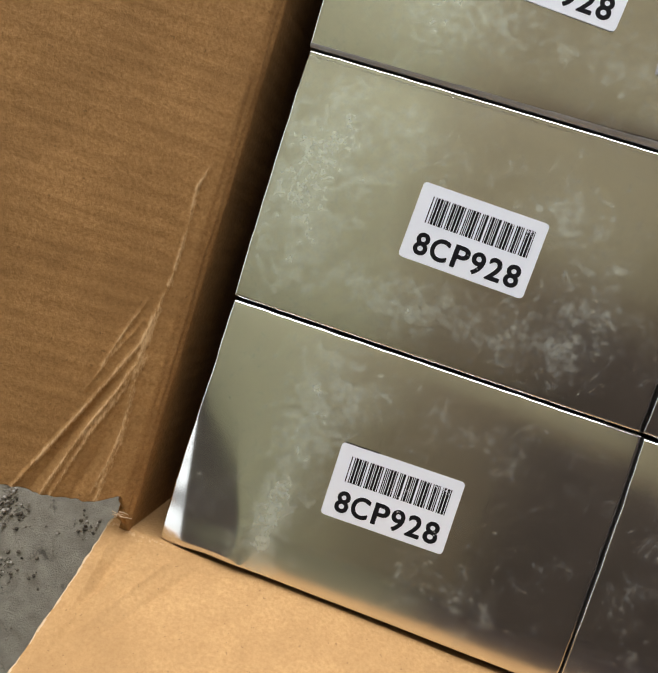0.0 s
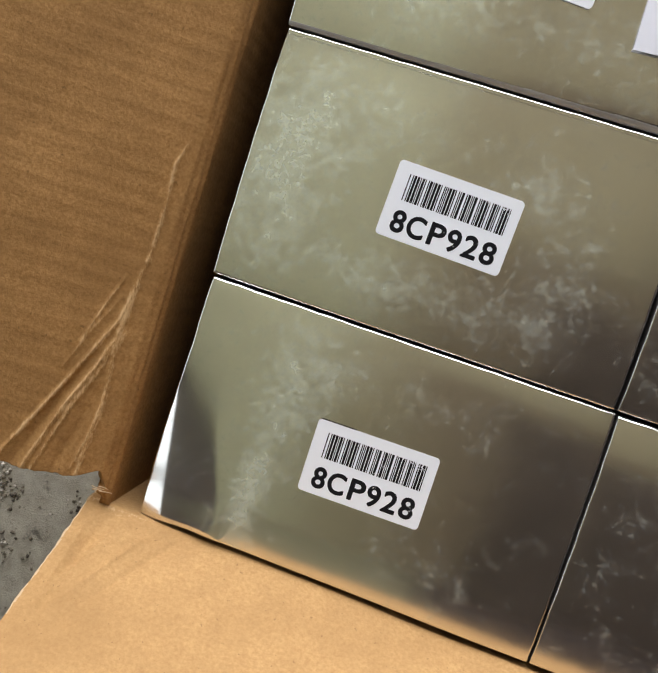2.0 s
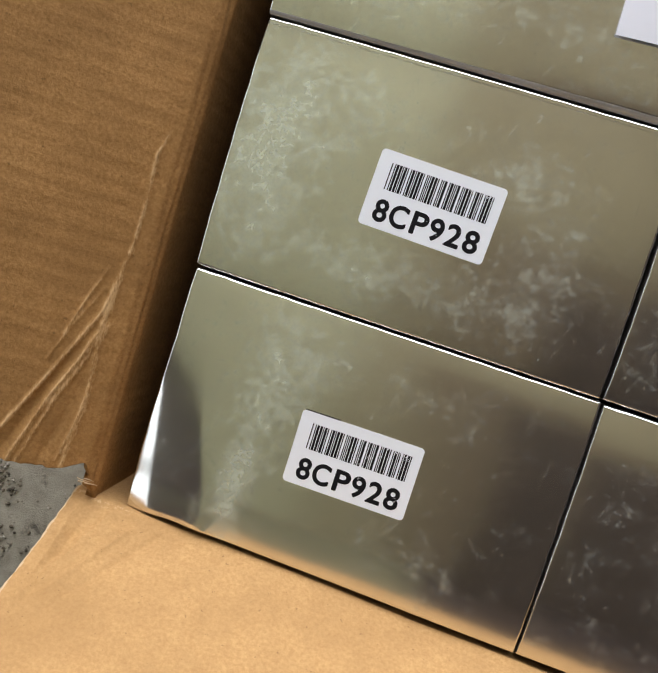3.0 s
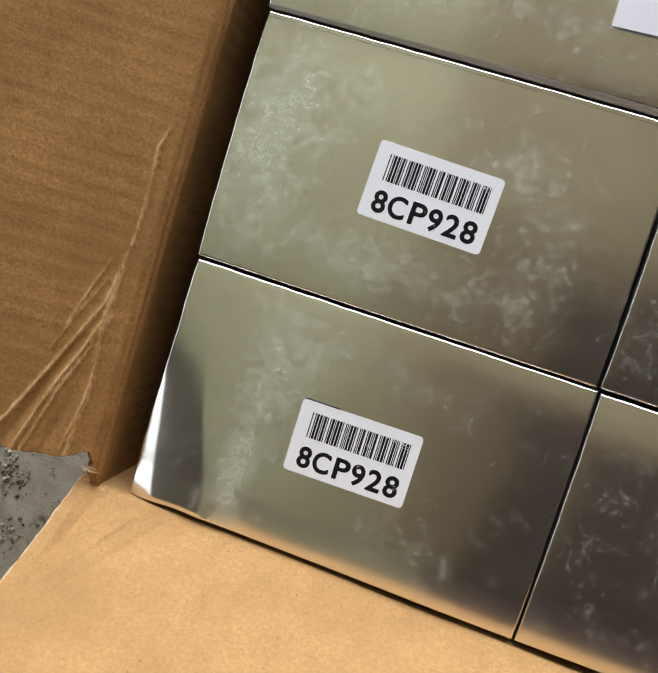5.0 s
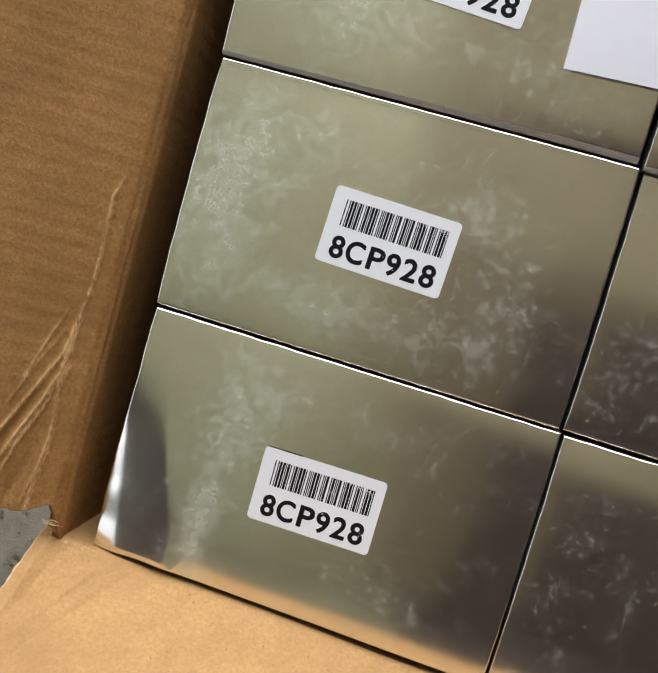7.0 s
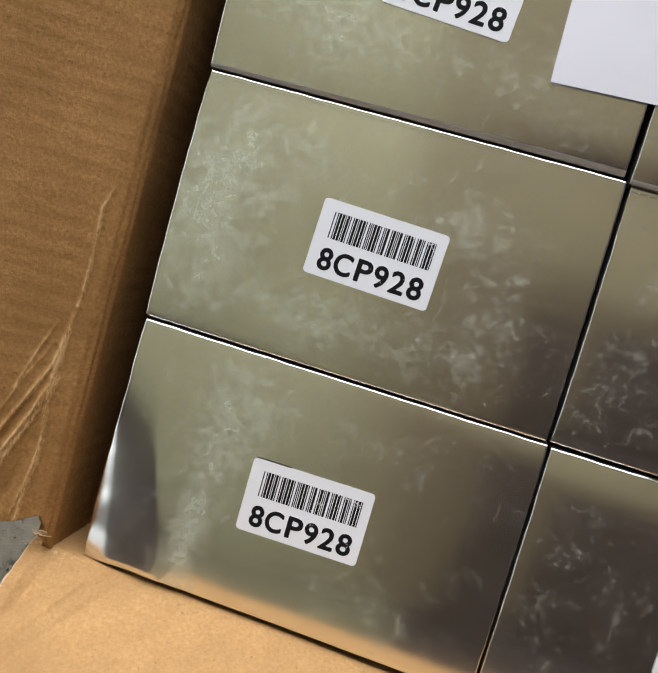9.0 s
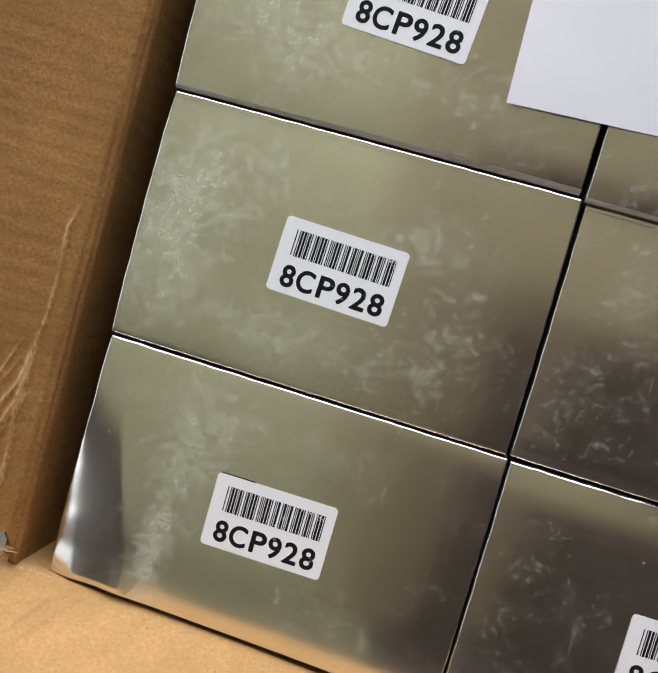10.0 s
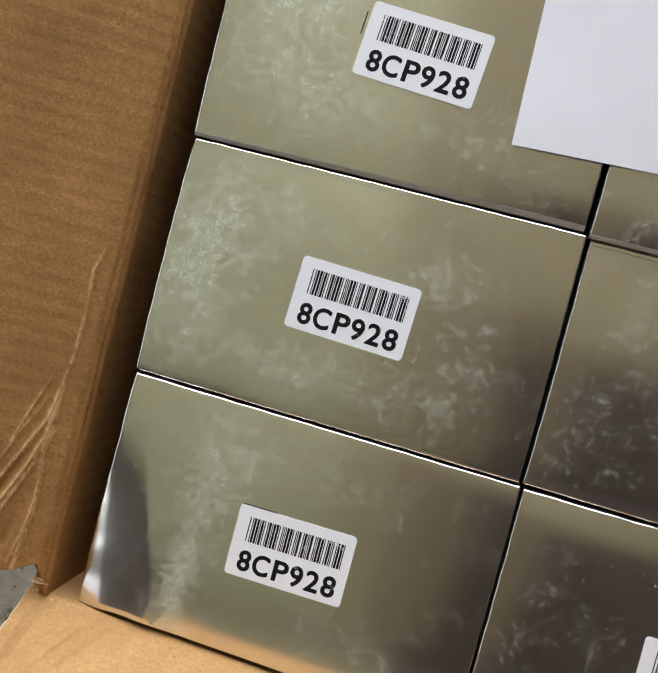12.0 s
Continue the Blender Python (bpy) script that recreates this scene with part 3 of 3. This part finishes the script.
def label_mesh():
    bm = bmesh.new()
    pts = rounded_rect(LW, LH, 0.0017)
    t = [bm.verts.new((x, y, 0.00018)) for x, y in pts]
    b = [bm.verts.new((x, y, 0.0)) for x, y in pts]
    bm.faces.new(t)
    bm.faces.new(b[::-1])
    for k in range(len(pts)):
        k2 = (k + 1) % len(pts)
        bm.faces.new((t[k2], t[k], b[k], b[k2]))
    return mesh_of("label", bm, LABEL)


LABEL_MESH = label_mesh()


def worn_print(seed, x, wide):
    """Flakes of bare paper where the printed bars are rubbed away."""
    rnd = random.Random(seed)
    bm = bmesh.new()
    for _ in range(26):
        cx, cy = x + rnd.uniform(0, wide), LH / 2 - 0.0045 - abs(rnd.gauss(0, 0.0012))
        w, h, a = rnd.uniform(0.0003, 0.0010), rnd.uniform(0.00015, 0.0004), rnd.uniform(-0.5, 0.9)
        bm.faces.new([bm.verts.new((cx + w / 2 * p * math.cos(a) - h / 2 * q * math.sin(a), cy + w / 2 * p * math.sin(a) + h / 2 * q * math.cos(a), 0.00003)) for p, q in ((-1, -0.6), (0.7, -1), (1, 0.5), (-0.6, 1))])
    return mesh_of("worn_print", bm, LABEL)


def dark_sliver(lo, hi):
    bm = bmesh.new()
    add_box(bm, (*lo, 0.0), (*hi, 0.00015))
    return mesh_of("dark_edge", bm, INK)


# rubbed stretch of bars and a thin dark sliver at the edge, by label
LABEL_MARKS = {
    (0, 0): (worn_print(3, 0.0115, 0.0095), dark_sliver((-0.0250, LH / 2 - 0.0001), (-0.0100, LH / 2 + 0.00035))),
    (0, 1): (worn_print(8, 0.0185, 0.0035), None),
    (0, 2): (worn_print(5, -0.0205, 0.0100), dark_sliver((-LW / 2 - 0.0018, 0.0010), (-LW / 2 - 0.0015, 0.0105))),
}


def stick_label(root, top, height, x, y, turn, worn=None, sliver=None):
    """x, y: the label's middle from the box's corner."""
    lab = new("label", LABEL_MESH)
    lab.parent = root
    z = top + height(x, y) + 0.0003
    lab.matrix_basis = pose(x, y, z, 0, 0, turn)
    tagged(lab, "white paper sticker with a printed code")
    for name, me in (("barcode", BARS), ("code_text", TEXT)):
        ob = new(name, me)
        ob.parent = lab
        ob.location = (0, 0, 0.0002)
        if name == "barcode":
            tagged(ob, kind="stuff")
    for me, z in ((worn, 0.0002), (sliver, 0.0)):
        if me:
            ob = new(me.name, me)
            ob.parent = lab
            ob.location = (0, 0, z)


BOXES = [
    # column, row, lift, droop, dent, lip, clip, label middle and turn, label text
    (0, 0, 0.0, 0.0007, 1.0, 0.0007, 0.0008, (0.0864, -0.0566, 0.0), "silver foil box with a dented corner and white code label"),
    (0, 1, 0.0, 0.0, 0.0, 0.0007, 0.0, (0.0851, 0.0520, -2.3), "silver foil box with a scuffed top and white code label"),
    (0, 2, 0.0015, 0.0, 0.0, 0.0024, 0.0, (0.0868, 0.1600, -4.5), "silver foil box partly under a white sheet of paper"),
    (1, 0, 0.0, 0.0, 0.0, 0.0007, 0.0, (0.2605, -0.0605, 0.3), "silver foil box with dark reflections and white code label"),
    (1, 1, 0.0, 0.0, 0.0, 0.0007, 0.0, (0.2585, 0.0535, -0.5), "silver foil box with a cloudy scuffed top and code label"),
    (1, 2, 0.0015, 0.0, 0.0, 0.0024, 0.0, None, "silver foil box mostly covered by white paper"),
]
# how far the corners lie off the grid, in millimetres
SHIFTS = {
    (0, 0): ((0, 0), (1.2, 0), (1.6, -1.4), (-0.2, 0.6)), (0, 1): ((-0.8, 0.8), (0.3, -1.6), (0.2, -1.6), (-0.5, -0.7)),
    (0, 2): ((-0.8, -0.2), (-1.4, -0.9), (-1.6, 0), (-1.0, 0)), (1, 0): ((0.4, 0), (0, -1.0), (0.5, -3.0), (0.9, -2.0)),
    (1, 1): ((0.0, -1.4), (0, -3.9), (0, -4.0), (0.0, -2.6)), (1, 2): ((-1.0, -2.7), (-1, -4.2), (-1, -3), (-1.2, -1.5)),
}
# scuffed places: middle, spread and strength, as shares of the top's width and depth
SCUFFS = {
    (0, 0): [(0.27, 0.62, 0.11, 0.36, 0.55), (0.24, 0.20, 0.045, 0.24, 0.85), (0.70, 0.22, 0.18, 0.16, 0.20), (0.48, 0.80, 0.24, 0.12, 0.22)],
    (0, 1): [(0.09, 0.50, 0.14, 0.45, 0.74), (0.30, 0.78, 0.15, 0.14, 0.42), (0.66, 0.70, 0.11, 0.13, 0.42), (0.80, 0.42, 0.11, 0.26, 0.38), (0.38, 0.18, 0.17, 0.13, 0.46), (0.66, 0.17, 0.20, 0.12, 0.30)],
    (0, 2): [(0.20, 0.55, 0.18, 0.42, 0.66), (0.36, 0.25, 0.15, 0.15, 0.34), (0.75, 0.20, 0.20, 0.17, 0.34)],
    (1, 0): [(0.12, 0.45, 0.12, 0.30, 0.15), (0.32, 0.30, 0.12, 0.34, 0.10)],
    (1, 1): [(0.12, 0.30, 0.14, 0.26, 0.24), (0.18, 0.75, 0.10, 0.18, 0.30), (0.50, 0.50, 0.24, 0.24, 0.18)],
    (1, 2): [(0.15, 0.15, 0.16, 0.16, 0.34)],
}
for c, r, lift, droop, dent, lip, clip, lab, text in BOXES:
    hgt = box_shape(droop, dent, seed=c * 3 + r, brow=0.3 if r == 0 else 1.0, groove=0.00006 if r == 1 else 0.0, bulge=2.0 if c and r < 2 else 0.65)
    x0, y0 = c * PX, (r - 1) * PY + 0.0011 - (0.0002, 0.0, 0.0009)[r]
    shift = [(a / 1000, b / 1000) for a, b in SHIFTS[c, r]]
    root, top = silver_box(hgt, T + lift, x0, y0, text, shift, SCUFFS[c, r], lip, 0.0008 if r == 1 else 0.0009, clip, 0.0040 if r == 0 else 0.0)
    if lab:
        stick_label(root, top, hgt, lab[0] - x0, lab[1] - y0, lab[2], *LABEL_MARKS.get((c, r), ()))


# ---------------------------------------------------------------- the sheet of paper
def paper_sheet():
    bm = bmesh.new()

    def place(u, v):
        lift = 0.0012 * smooth01(1 - v / 0.05) * smooth01(1 - u / 0.06)
        return (u, v, lift + 0.0003 * math.sin(u * 30))

    sheet(bm, list(np.linspace(0, 0.21, 30)), list(np.linspace(0, 0.148, 24)), place, 0.00025)
    ob = part("sheet_of_paper", bm, PAPER, rim=PAPER)
    ob.matrix_basis = pose(0.1312, 0.1325, T + 0.0022, 0, 0, 1.9)
    return tagged(ob, "plain white sheet of paper lying on silver boxes", "paper")


paper_sheet()


# ---------------------------------------------------------------- grit on the floor
def floor_grit():
    rnd = random.Random(11)
    bm = bmesh.new()
    heaps = [(-0.182, -0.226, 0.015, 120), (-0.118, -0.219, 0.009, 55), (-0.172, -0.272, 0.012, 60), (-0.155, -0.235, 0.05, 30), (-0.16, -0.30, 0.05, 26), (-0.20, -0.21, 0.02, 60)]
    for hx, hy, spread, count in heaps:
        for _ in range(count):
            x, y = rnd.gauss(hx, spread * 0.55), rnd.gauss(hy, spread * 0.55)
            r = 0.0004 + 0.0015 * rnd.random() ** 3
            made = bmesh.ops.create_icosphere(bm, subdivisions=1, radius=r, matrix=pose(x, y, r * 0.45, rnd.uniform(0, 360), rnd.uniform(0, 360), 0))
            for v in made["verts"]:
                v.co += Vector((rnd.uniform(-1, 1), rnd.uniform(-1, 1), rnd.uniform(-1, 1))) * r * 0.25
    ob = part("grit", bm, GRIT)
    return tagged(ob, "grey and brown grit and crumbs scattered on concrete", "grit", kind="stuff")


floor_grit()
